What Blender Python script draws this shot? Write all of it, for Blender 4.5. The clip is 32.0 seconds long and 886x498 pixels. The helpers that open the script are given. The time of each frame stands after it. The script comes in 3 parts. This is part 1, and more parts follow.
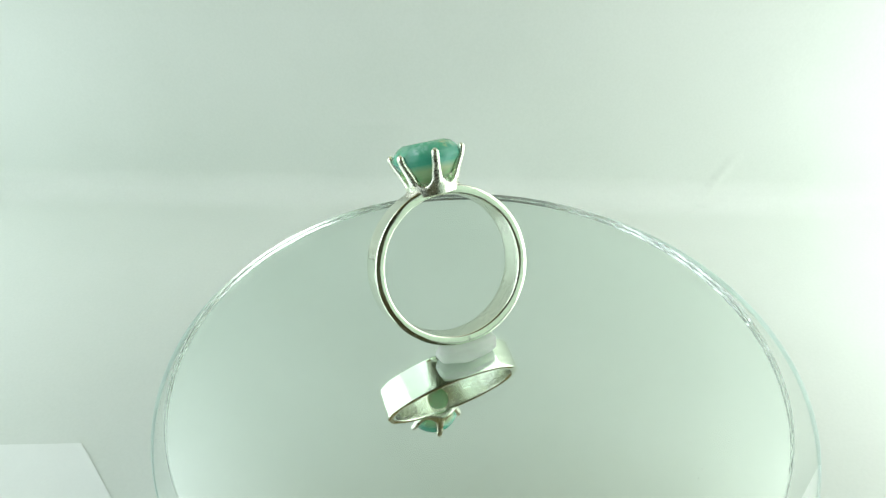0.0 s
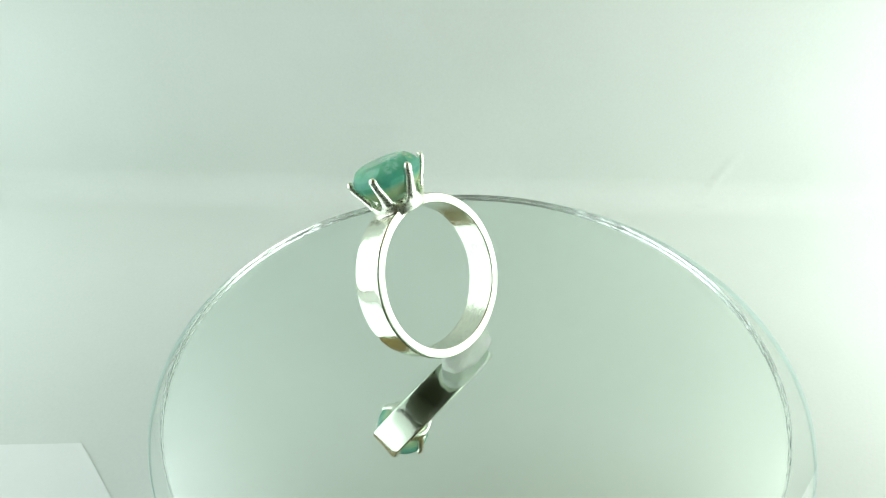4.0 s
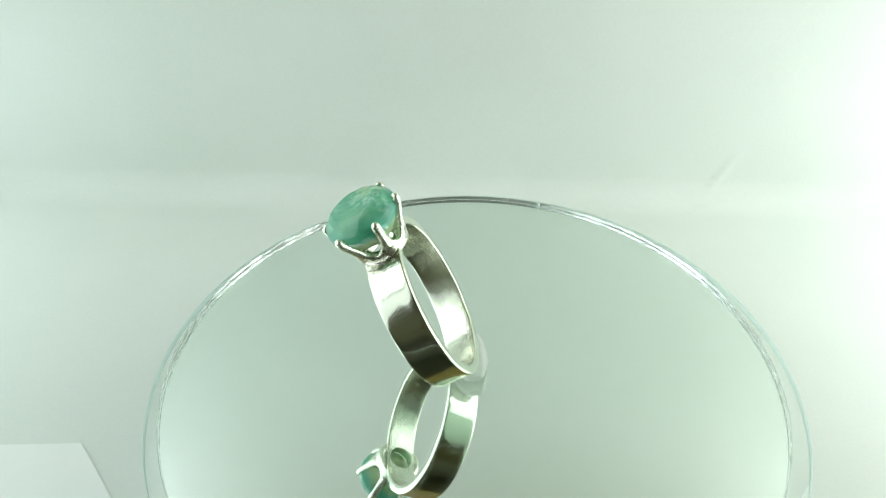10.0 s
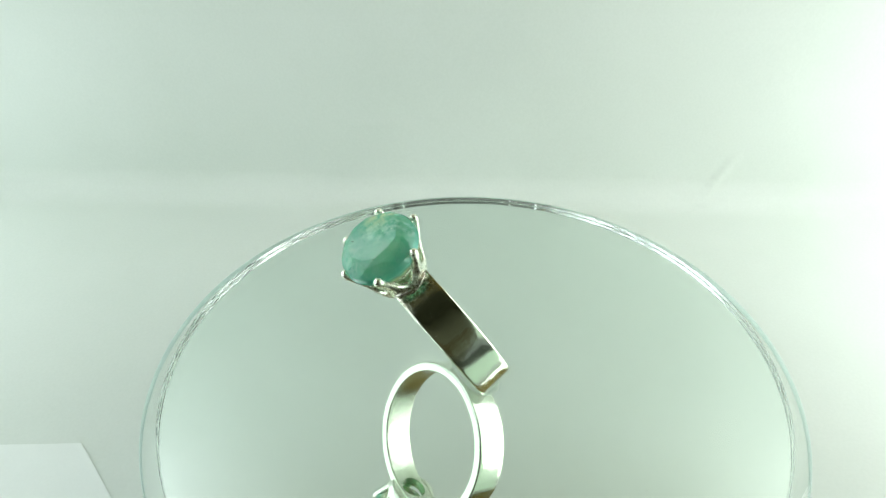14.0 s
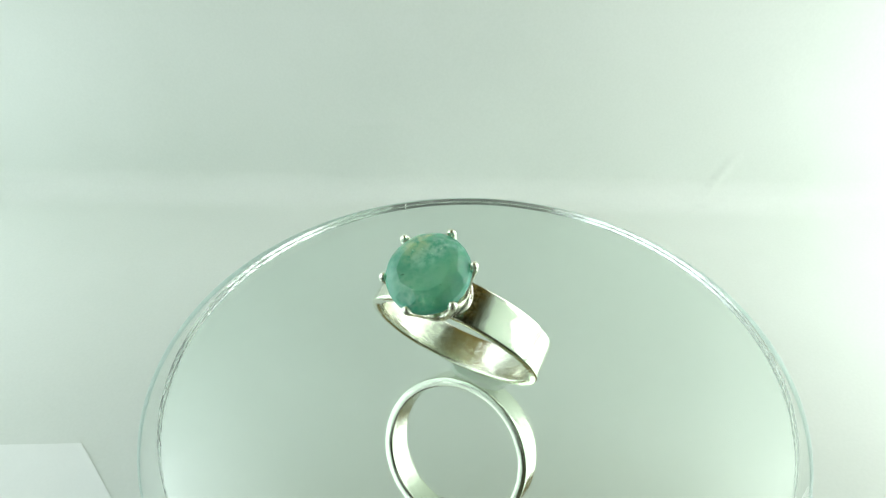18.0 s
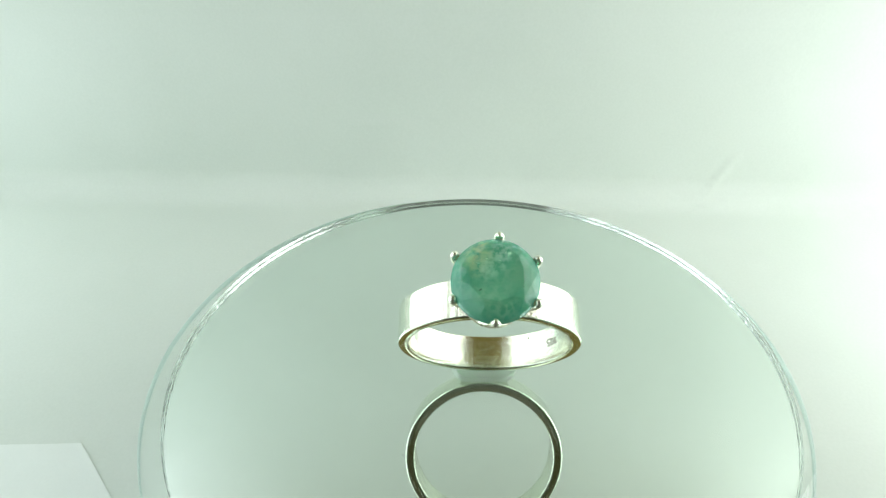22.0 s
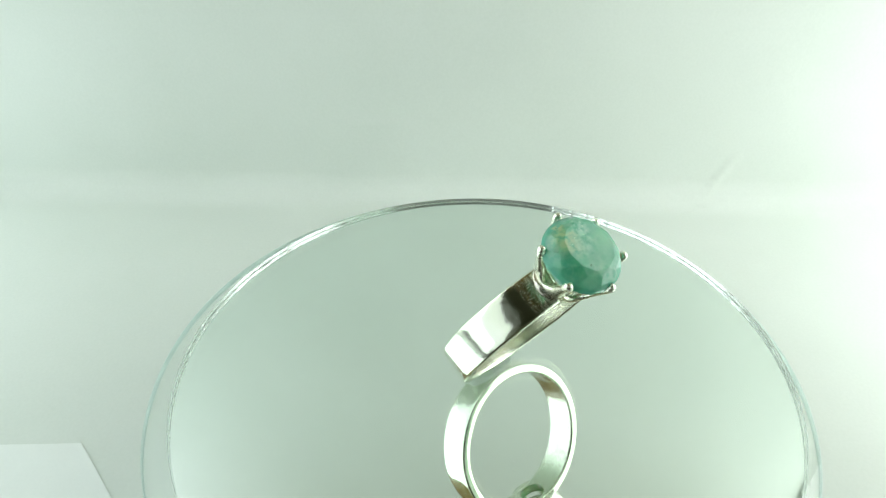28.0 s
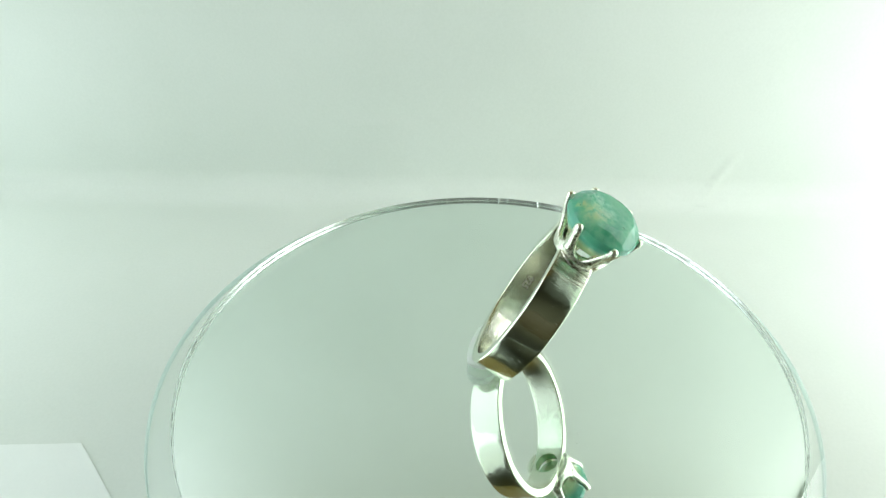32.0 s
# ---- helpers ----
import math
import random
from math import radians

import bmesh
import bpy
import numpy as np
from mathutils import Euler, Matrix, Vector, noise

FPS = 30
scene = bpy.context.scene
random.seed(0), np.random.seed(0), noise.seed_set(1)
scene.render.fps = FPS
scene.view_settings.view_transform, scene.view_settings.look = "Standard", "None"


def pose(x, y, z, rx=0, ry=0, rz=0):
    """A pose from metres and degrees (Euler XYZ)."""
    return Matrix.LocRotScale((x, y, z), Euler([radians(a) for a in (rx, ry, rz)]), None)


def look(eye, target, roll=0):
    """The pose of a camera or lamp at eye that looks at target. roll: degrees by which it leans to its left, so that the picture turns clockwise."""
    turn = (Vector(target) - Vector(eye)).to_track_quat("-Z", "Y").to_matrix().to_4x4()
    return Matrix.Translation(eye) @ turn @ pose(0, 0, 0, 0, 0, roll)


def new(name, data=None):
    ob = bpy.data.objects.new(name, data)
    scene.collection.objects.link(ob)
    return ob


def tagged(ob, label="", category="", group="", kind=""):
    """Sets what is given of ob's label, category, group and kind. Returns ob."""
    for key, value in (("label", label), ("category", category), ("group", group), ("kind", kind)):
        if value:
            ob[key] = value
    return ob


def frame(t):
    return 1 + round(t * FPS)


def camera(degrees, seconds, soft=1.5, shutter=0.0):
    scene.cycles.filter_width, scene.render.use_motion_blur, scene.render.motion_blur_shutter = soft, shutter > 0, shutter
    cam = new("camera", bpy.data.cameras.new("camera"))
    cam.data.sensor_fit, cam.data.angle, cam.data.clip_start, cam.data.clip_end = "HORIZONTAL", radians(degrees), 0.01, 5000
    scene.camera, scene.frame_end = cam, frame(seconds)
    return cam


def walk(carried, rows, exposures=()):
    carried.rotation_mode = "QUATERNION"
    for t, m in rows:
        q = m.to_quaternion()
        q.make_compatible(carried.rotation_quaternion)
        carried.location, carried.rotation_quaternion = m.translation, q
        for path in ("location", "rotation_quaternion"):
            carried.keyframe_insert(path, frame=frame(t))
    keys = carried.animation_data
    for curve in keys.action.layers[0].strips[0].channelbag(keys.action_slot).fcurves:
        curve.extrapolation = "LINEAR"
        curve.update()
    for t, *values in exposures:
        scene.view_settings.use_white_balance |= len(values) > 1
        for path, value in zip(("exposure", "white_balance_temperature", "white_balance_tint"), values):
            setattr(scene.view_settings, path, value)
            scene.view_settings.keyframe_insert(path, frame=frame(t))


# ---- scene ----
# A silver ring with a green stone, turning on a round mirror inside a small white photo box.
# The axis of the turntable is the world's z axis; the top of the mirror's glass is z = 0.
MM = 0.001
CLIP = 32.0

cam = camera(68.02, CLIP, soft=1.35)
EYE = Vector((-1.260, -61.326, 61.197)) * MM
YAW, PITCH = radians(2.818), radians(-36.188)
AHEAD = Vector((-math.sin(YAW) * math.cos(PITCH), math.cos(YAW) * math.cos(PITCH), math.sin(PITCH)))
HELD = look(EYE, EYE + AHEAD, -0.478)
walk(cam, [(0, HELD), (CLIP, HELD)], exposures=[(0, 0.0), (26, 0.0), (30, 0.03), (CLIP, 0.06)])


def turn(t):
    """The turntable's angle at t seconds, in degrees."""
    return -157.18 + 6.9201 * t + 0.004333 * t * t


# ---- light: the two lit side panels of the photo box ----
world = bpy.data.worlds.new("room_air")
scene.world = world
world.use_nodes = True
world.node_tree.nodes["Background"].inputs[0].default_value = (0.47, 0.5, 0.42, 1)
world.node_tree.nodes["Background"].inputs[1].default_value = 0.03

LED, LED_COLD, LED_DIM = (0.968, 1.0, 1.0), (0.894, 1.0, 1.042), (0.72, 1.0, 0.78)


def panel_light(name, where, aim, wide, high, watts, colour=LED):
    data = bpy.data.lights.new(name, "AREA")
    data.shape, data.size, data.size_y, data.energy, data.color = "RECTANGLE", wide, high, watts, colour
    ob = new(name, data)
    ob.matrix_world = look(where, aim)
    return ob


# each side panel is divided into patches, a split added to balance the brightness
for name, x, y0, y1, z0, z1, watts, tone in (
        ("panel_light_right_low", 0.1155, -0.045, 0.0765, -0.022, 0.040, 0.0770, LED),
        ("panel_light_right_middle", 0.1155, -0.045, 0.0765, 0.040, 0.100, 0.0460, LED),
        ("panel_light_right_top", 0.1155, -0.020, 0.0765, 0.100, 0.173, 0.0550, LED),
        ("panel_light_right_front", 0.1155, -0.150, -0.046, 0.0, 0.150, 0.0250, LED_DIM),
        ("panel_light_left", -0.1320, -0.125, 0.0765, -0.022, 0.120, 0.1490, LED_COLD),
        ("panel_light_left_top", -0.1320, 0.020, 0.0765, 0.120, 0.202, 0.0400, (0.96, 1.0, 1.12)),
        ("panel_light_left_top_front", -0.1320, -0.110, 0.020, 0.120, 0.202, 0.0770, LED_COLD),
        ("panel_light_left_front", -0.1320, -0.205, -0.126, 0.0, 0.240, 0.0490, LED_COLD)):
    y, z = (y0 + y1) / 2, (z0 + z1) / 2
    panel_light(name, (x, y, z), (0, y, z), y1 - y0, z1 - z0, watts, tone)
# an unseen fill lamp, added to light the room outside the box dimly
panel_light("room_fill", (0.2, 0.9, 1.66), (0.2, 0.9, 0), 0.5, 0.5, 85.0, (0.95, 1.0, 0.80))


# ---- materials ----
def rgba(c):
    return (c[0], c[1], c[2], 1.0)


def material(name, dark, light, rough=0.5, metal=0.0, big=40.0, small=900.0, bump=0.1, reach=0.0002, rough_spread=0.0, **more):
    """A surface whose colour wanders between two tones at two sizes, with fine relief. Sizes are in repeats a metre."""
    m = bpy.data.materials.new(name)
    m.use_nodes = True
    nt = m.node_tree
    b = nt.nodes["Principled BSDF"]
    co = nt.nodes.new("ShaderNodeTexCoord")

    def grain(scale, detail):
        n = nt.nodes.new("ShaderNodeTexNoise")
        n.inputs["Scale"].default_value, n.inputs["Detail"].default_value = scale, detail
        nt.links.new(co.outputs["Object"], n.inputs["Vector"])
        return n.outputs["Fac"]

    coarse, fine = grain(big, 3.0), grain(small, 4.0)
    mix = nt.nodes.new("ShaderNodeMath")
    mix.operation = "MULTIPLY_ADD"
    mix.inputs[1].default_value = 0.35
    nt.links.new(fine, mix.inputs[0])
    scaled = nt.nodes.new("ShaderNodeMath")
    scaled.operation = "MULTIPLY"
    scaled.inputs[1].default_value = 0.65
    nt.links.new(coarse, scaled.inputs[0])
    nt.links.new(scaled.outputs[0], mix.inputs[2])
    ramp = nt.nodes.new("ShaderNodeValToRGB")
    ramp.color_ramp.elements[0].position, ramp.color_ramp.elements[1].position = 0.32, 0.68
    ramp.color_ramp.elements[0].color, ramp.color_ramp.elements[1].color = rgba(dark), rgba(light)
    nt.links.new(mix.outputs[0], ramp.inputs[0])
    nt.links.new(ramp.outputs[0], b.inputs["Base Color"])
    b.inputs["Metallic"].default_value = metal
    b.inputs["Roughness"].default_value = rough
    if rough_spread:
        r = nt.nodes.new("ShaderNodeMapRange")
        r.inputs["To Min"].default_value, r.inputs["To Max"].default_value = rough, rough + rough_spread
        nt.links.new(fine, r.inputs["Value"])
        nt.links.new(r.outputs[0], b.inputs["Roughness"])
    if bump:
        bm_node = nt.nodes.new("ShaderNodeBump")
        bm_node.inputs["Strength"].default_value, bm_node.inputs["Distance"].default_value = bump, reach
        nt.links.new(mix.outputs[0], bm_node.inputs["Height"])
        nt.links.new(bm_node.outputs[0], b.inputs["Normal"])
    for key, value in more.items():
        b.inputs[key.replace("_", " ")].default_value = value
    return m


def worn_band():
    """Polished silver: fine scratches run round the band, file marks cross it beside the head."""
    m = material("worn_silver", (0.81, 0.835, 0.70), (0.85, 0.875, 0.755), 0.05, 1.0, big=260, small=5200, bump=0.03, reach=0.00006)
    nt = m.node_tree
    b = nt.nodes["Principled BSDF"]
    at = nt.nodes.new("ShaderNodeAttribute")
    at.attribute_name = "wear"
    sep = nt.nodes.new("ShaderNodeSeparateXYZ")
    nt.links.new(at.outputs["Vector"], sep.inputs[0])

    def streaks(along, across, detail):
        mp = nt.nodes.new("ShaderNodeMapping")
        mp.inputs["Scale"].default_value = (along, 1.0, across)
        nt.links.new(at.outputs["Vector"], mp.inputs["Vector"])
        n = nt.nodes.new("ShaderNodeTexNoise")
        n.inputs["Scale"].default_value, n.inputs["Detail"].default_value = 1.0, detail
        nt.links.new(mp.outputs[0], n.inputs["Vector"])
        return n.outputs["Fac"]

    def maths(kind, a, b_in):
        q = nt.nodes.new("ShaderNodeMath")
        q.operation = kind
        for k, val in enumerate((a, b_in)):
            if isinstance(val, (int, float)):
                q.inputs[k].default_value = val
            else:
                nt.links.new(val, q.inputs[k])
        return q.outputs[0]

    def span(value, a, b_to, lo, hi):
        r = nt.nodes.new("ShaderNodeMapRange")
        r.interpolation_type = "SMOOTHSTEP"
        for k, val in zip(("From Min", "From Max", "To Min", "To Max"), (a, b_to, lo, hi)):
            r.inputs[k].default_value = val
        nt.links.new(value, r.inputs["Value"])
        return r.outputs[0]

    angle = maths("ABSOLUTE", sep.outputs["X"], 0)
    inside = span(sep.outputs["Y"], 9.2, 9.0, 0.0, 1.0)
    shoulder = maths("MULTIPLY", maths("MULTIPLY", span(angle, 5.7, 5.0, 0.0, 1.0), span(sep.outputs["X"], 1.0, -1.0, 0.3, 1.0)), span(sep.outputs["Y"], 10.0, 10.15, 0.0, 1.0))
    scruff = maths("MULTIPLY", maths("MULTIPLY", span(angle, 5.0, 3.9, 0.0, 1.0), span(sep.outputs["X"], -0.5, 0.5, 0.0, 1.0)), span(sep.outputs["Y"], 10.0, 10.15, 0.0, 1.0))
    round_way = maths("MULTIPLY", streaks(0.5, 7.0, 5.0), maths("MULTIPLY", maths("ADD", inside, 0.06), 2.4))
    file_way = maths("MULTIPLY", streaks(11.0, 0.6, 2.0), maths("MULTIPLY", shoulder, 6.0))
    nicks = maths("MULTIPLY", span(streaks(9.0, 12.0, 3.0), 0.53, 0.62, 0.0, 1.0), maths("ADD", maths("MULTIPLY", inside, 2.6), 0.2))
    height = maths("ADD", maths("ADD", maths("ADD", maths("ADD", round_way, maths("MULTIPLY", scruff, maths("MULTIPLY", streaks(2.3, 3.4, 7.0), 3.5))), nicks), file_way), maths("MULTIPLY", streaks(0.45, 0.6, 0.6), 4.0))
    bump = nt.nodes.new("ShaderNodeBump")
    bump.inputs["Strength"].default_value, bump.inputs["Distance"].default_value = 0.13, 0.00008
    nt.links.new(height, bump.inputs["Height"])
    old = b.inputs["Normal"].links[0].from_socket
    nt.links.new(old, bump.inputs["Normal"])
    nt.links.new(bump.outputs[0], b.inputs["Normal"])
    specks = maths("MULTIPLY", span(streaks(7.0, 7.0, 2.0), 0.64, 0.68, 0.0, 0.6), maths("ADD", maths("MULTIPLY", inside, 0.6), 0.25))
    soil = nt.nodes.new("ShaderNodeMix")
    soil.data_type = "RGBA"
    nt.links.new(maths("MAXIMUM", maths("MAXIMUM", maths("MAXIMUM", specks, maths("MULTIPLY", scruff, span(streaks(2.6, 3.3, 8.0), 0.38, 0.60, 0.05, 0.85))), maths("MULTIPLY", shoulder, span(streaks(3.2, 0.35, 3.0), 0.46, 0.62, 0.0, 0.6))), maths("MULTIPLY", maths("ADD", maths("MULTIPLY", inside, 0.65), maths("MULTIPLY", shoulder, 0.8)), span(streaks(1.2, 5.0, 6.0), 0.44, 0.68, 0.05, 0.55))), soil.inputs["Factor"])
    nt.links.new(b.inputs["Base Color"].links[0].from_socket, soil.inputs["A"])
    soil.inputs["B"].default_value = rgba((0.20, 0.185, 0.11))
    nt.links.new(soil.outputs["Result"], b.inputs["Base Color"])
    nt.links.new(maths("ADD", maths("ADD", maths("ADD", maths("MULTIPLY", shoulder, 0.16), maths("MULTIPLY", inside, 0.03)), span(streaks(2.5, 12.0, 5.0), 0.58, 0.68, 0.0, 0.12)), span(streaks(2.0, 5.0, 4.0), 0.3, 0.75, 0.05, 0.11)), b.inputs["Roughness"])
    return m


PAPER = material("white_paper", (0.655, 0.71, 0.645), (0.715, 0.765, 0.705), 0.85, big=25, small=1800, bump=0.12, reach=0.0003)
CARD = material("white_card", (0.79, 0.835, 0.79), (0.83, 0.87, 0.83), 0.8, big=60, small=2500, bump=0.1)
PANEL = material("white_fabric", (0.50, 0.56, 0.515), (0.56, 0.61, 0.57), 0.9, big=30, small=2500, bump=0.15)
PLASTIC = material("white_plastic", (0.66, 0.70, 0.67), (0.72, 0.75, 0.73), 0.35, big=60, small=3000, bump=0.03)
CAST = material("cast_silver", (0.86, 0.88, 0.75), (0.92, 0.94, 0.81), 0.17, 1.0, big=700, small=5200, bump=0.16, reach=0.0001, rough_spread=0.22)
SOLDER = material("solder", (0.50, 0.47, 0.38), (0.86, 0.84, 0.76), 0.16, 1.0, big=900, small=5200, bump=0.3, reach=0.0002, rough_spread=0.2)
STAMP = material("oxidised_silver", (0.38, 0.37, 0.30), (0.58, 0.56, 0.48), 0.4, 0.9, big=2000, small=9000, bump=0.2, reach=0.00005)
MIRROR = material("silvered_back", (0.832, 0.884, 0.846), (0.84, 0.89, 0.854), 0.004, 1.0, bump=0.0)
PAINT = material("grey_backing_paint", (0.20, 0.22, 0.23), (0.34, 0.36, 0.36), 0.6, big=400, small=4000, bump=0.2)
GLASS = material("clear_glass", (0.95, 0.985, 0.965), (0.96, 0.99, 0.97), 0.0, bump=0.0, Transmission_Weight=1.0, IOR=1.5)
PLATE_GLASS = material("tinted_glass", (0.935, 0.975, 0.95), (0.945, 0.98, 0.96), 0.0, bump=0.0, Transmission_Weight=1.0, IOR=1.5)
EDGE = material("cut_glass_edge", (0.62, 0.72, 0.66), (0.80, 0.88, 0.83), 0.04, big=350, small=2600, bump=0.14, reach=0.0003, rough_spread=0.20, Transmission_Weight=0.92, IOR=1.5)
TEAL = material("green_glass_edge", (0.58, 0.69, 0.62), (0.66, 0.76, 0.70), 0.3, big=200, small=1500, bump=0.04, reach=0.0001, Transmission_Weight=0.25, IOR=1.5)


def glow_through(m, share, tone):
    """Ground glass edges also let scattered light through."""
    nt = m.node_tree
    out = nt.nodes["Material Output"]
    mix, soft = nt.nodes.new("ShaderNodeMixShader"), nt.nodes.new("ShaderNodeBsdfTranslucent")
    mix.inputs[0].default_value = share
    soft.inputs["Color"].default_value = rgba(tone)
    nt.links.new(nt.nodes["Principled BSDF"].outputs[0], mix.inputs[1])
    nt.links.new(soft.outputs[0], mix.inputs[2])
    nt.links.new(mix.outputs[0], out.inputs["Surface"])


glow_through(TEAL, 0.36, (0.60, 0.77, 0.69))
glow_through(EDGE, 0.06, (0.80, 0.92, 0.84))
WAX = material("clear_wax", (0.82, 0.91, 0.82), (0.88, 0.95, 0.88), 0.45, big=500, small=4000, bump=0.12, reach=0.0002, Alpha=0.55, Subsurface_Weight=0.6, Subsurface_Radius=(0.8, 1.0, 0.8), Subsurface_Scale=0.001)
glow_through(WAX, 0.25, (0.80, 0.87, 0.78))
STONE = material("cloudy_green_stone", (0.060, 0.42, 0.285), (0.22, 0.66, 0.46), 0.07, big=330, small=1500, bump=0.03, reach=0.0001, Transmission_Weight=0.40, IOR=1.5, Specular_IOR_Level=0.5, Subsurface_Weight=0.8, Subsurface_Radius=(0.5, 1.0, 0.8), Subsurface_Scale=0.0005)
glow_through(STONE, 0.07, (0.45, 0.85, 0.68))
VEIL = material("pale_inclusion", (0.30, 0.66, 0.48), (0.60, 0.84, 0.64), 0.25, big=2600, small=4000, bump=0.2, reach=0.0001)


def cloud_stone(m, spots, axis, level):
    """Milky veils and a few dark specks in the stone; crack glints and reflected silver are painted in."""
    nt = m.node_tree
    b = nt.nodes["Principled BSDF"]
    body = b.inputs["Base Color"].links[0].from_socket
    co = nt.nodes.new("ShaderNodeTexCoord")
    warp = nt.nodes.new("ShaderNodeTexNoise")
    warp.inputs["Scale"].default_value, warp.inputs["Detail"].default_value = 420.0, 5.0
    nt.links.new(co.outputs["Object"], warp.inputs["Vector"])
    add = nt.nodes.new("ShaderNodeVectorMath")
    add.operation = "MULTIPLY_ADD"
    add.inputs[1].default_value = (0.0022, 0.0022, 0.0022)
    nt.links.new(warp.outputs["Color"], add.inputs[0])
    nt.links.new(co.outputs["Object"], add.inputs[2])

    def veil(kind_scale, lo, hi, feature):
        n = nt.nodes.new("ShaderNodeTexVoronoi")
        n.feature = feature
        n.inputs["Scale"].default_value = kind_scale
        nt.links.new(add.outputs[0], n.inputs["Vector"])
        r = nt.nodes.new("ShaderNodeMapRange")
        r.inputs["From Min"].default_value, r.inputs["From Max"].default_value = lo, hi
        nt.links.new(n.outputs["Distance"], r.inputs["Value"])
        return r.outputs[0]

    def mixed(fac, base, tone):
        k = nt.nodes.new("ShaderNodeMix")
        k.data_type = "RGBA"
        nt.links.new(fac, k.inputs["Factor"])
        nt.links.new(base, k.inputs["A"])
        k.inputs["B"].default_value = rgba(tone)
        return k.outputs["Result"]

    def gated(fac, scale, lo, hi, most=1.0):
        n = nt.nodes.new("ShaderNodeTexNoise")
        n.inputs["Scale"].default_value, n.inputs["Detail"].default_value = scale, 3.0
        nt.links.new(co.outputs["Object"], n.inputs["Vector"])
        r = nt.nodes.new("ShaderNodeMapRange")
        r.inputs["From Min"].default_value, r.inputs["From Max"].default_value = lo, hi
        r.inputs["To Max"].default_value = most
        nt.links.new(n.outputs["Fac"], r.inputs["Value"])
        q = nt.nodes.new("ShaderNodeMath")
        q.operation = "MULTIPLY"
        nt.links.new(fac, q.inputs[0])
        nt.links.new(r.outputs[0], q.inputs[1])
        return q.outputs[0]

    colour = body
    clouds = gated(veil(300.0, 0.0, 0.9, "F1"), 190.0, 0.42, 0.70)
    colour = mixed(clouds, colour, (0.28, 0.68, 0.48))
    colour = mixed(veil(520.0, 0.055, 0.03, "F1"), colour, (0.02, 0.10, 0.07))
    colour = mixed(gated(veil(1400.0, 0.30, 0.65, "F1"), 520.0, 0.42, 0.66, 0.6), colour, (0.40, 0.76, 0.58))
    # towards the point a pale yellow paints in the silver reflected there
    along = nt.nodes.new("ShaderNodeVectorMath")
    along.operation = "DOT_PRODUCT"
    along.inputs[1].default_value = axis
    nt.links.new(co.outputs["Object"], along.inputs[0])
    # its flanks are bluer than its top
    flank = nt.nodes.new("ShaderNodeMapRange")
    flank.inputs["From Min"].default_value, flank.inputs["From Max"].default_value = level + 0.0024, level + 0.0010
    flank.inputs["To Max"].default_value = 0.7
    nt.links.new(along.outputs["Value"], flank.inputs["Value"])
    colour = mixed(flank.outputs[0], colour, (0.10, 0.52, 0.40))
    r = nt.nodes.new("ShaderNodeMapRange")
    r.inputs["From Min"].default_value, r.inputs["From Max"].default_value = level + 0.0001, level - 0.0008
    r.inputs["To Max"].default_value = 0.8
    nt.links.new(along.outputs["Value"], r.inputs["Value"])
    colour = mixed(r.outputs[0], colour, (0.76, 0.83, 0.44))
    # glints of cracks under the flat top, painted as colour, with darker and lighter areas
    for place, reach, tone, scale, lo, hi in spots:
        away = nt.nodes.new("ShaderNodeVectorMath")
        away.operation = "DISTANCE"
        away.inputs[1].default_value = place
        nt.links.new(add.outputs[0], away.inputs[0])
        r = nt.nodes.new("ShaderNodeMapRange")
        r.interpolation_type = "SMOOTHSTEP"
        r.inputs["From Min"].default_value, r.inputs["From Max"].default_value = reach, reach * 0.3
        nt.links.new(away.outputs["Value"], r.inputs["Value"])
        colour = mixed(gated(r.outputs[0], scale, lo, hi), colour, tone)
    nt.links.new(colour, b.inputs["Base Color"])


DARKWOOD = material("dark_table_wood", (0.027, 0.030, 0.021), (0.052, 0.056, 0.038), 0.4, big=18, small=260, bump=0.2, reach=0.0005)
WOOD = material("brown_panel_wood", (0.080, 0.070, 0.034), (0.15, 0.130, 0.066), 0.45, big=8, small=160, bump=0.2, reach=0.0005)
KRAFT = material("brown_cardboard", (0.155, 0.108, 0.022), (0.20, 0.145, 0.034), 0.75, big=30, small=900, bump=0.12)
WALLS = material("dim_room_wall", (0.15, 0.158, 0.12), (0.22, 0.23, 0.18), 0.8, big=3, small=60, bump=0.1)
DUST = material("pale_dust", (0.65, 0.66, 0.62), (0.85, 0.86, 0.82), 0.9, big=900, small=5000, bump=0.0)


# ---- mesh helpers ----
def part(name, bm, mat, parent=None, label="", smooth=True):
    me = bpy.data.meshes.new(name)
    bmesh.ops.recalc_face_normals(bm, faces=bm.faces)
    for f in bm.faces:
        f.smooth = smooth
    bm.to_mesh(me)
    bm.free()
    me.materials.append(mat)
    ob = new(name, me)
    if parent is not None:
        ob.parent = parent
    if label:
        tagged(ob, label)
    return ob


def loft(rings, closed=True, caps=True):
    """A skin over rings of points, each ring a closed loop."""
    bm = bmesh.new()
    vs = [[bm.verts.new(p) for p in r] for r in rings]
    n = len(rings[0])
    last = len(rings) if closed else len(rings) - 1
    for i in range(last):
        a, b = vs[i], vs[(i + 1) % len(rings)]
        for j in range(n):
            bm.faces.new((a[j], a[(j + 1) % n], b[(j + 1) % n], b[j]))
    if caps and not closed:
        bm.faces.new(vs[0])
        bm.faces.new(vs[-1])
    return bm


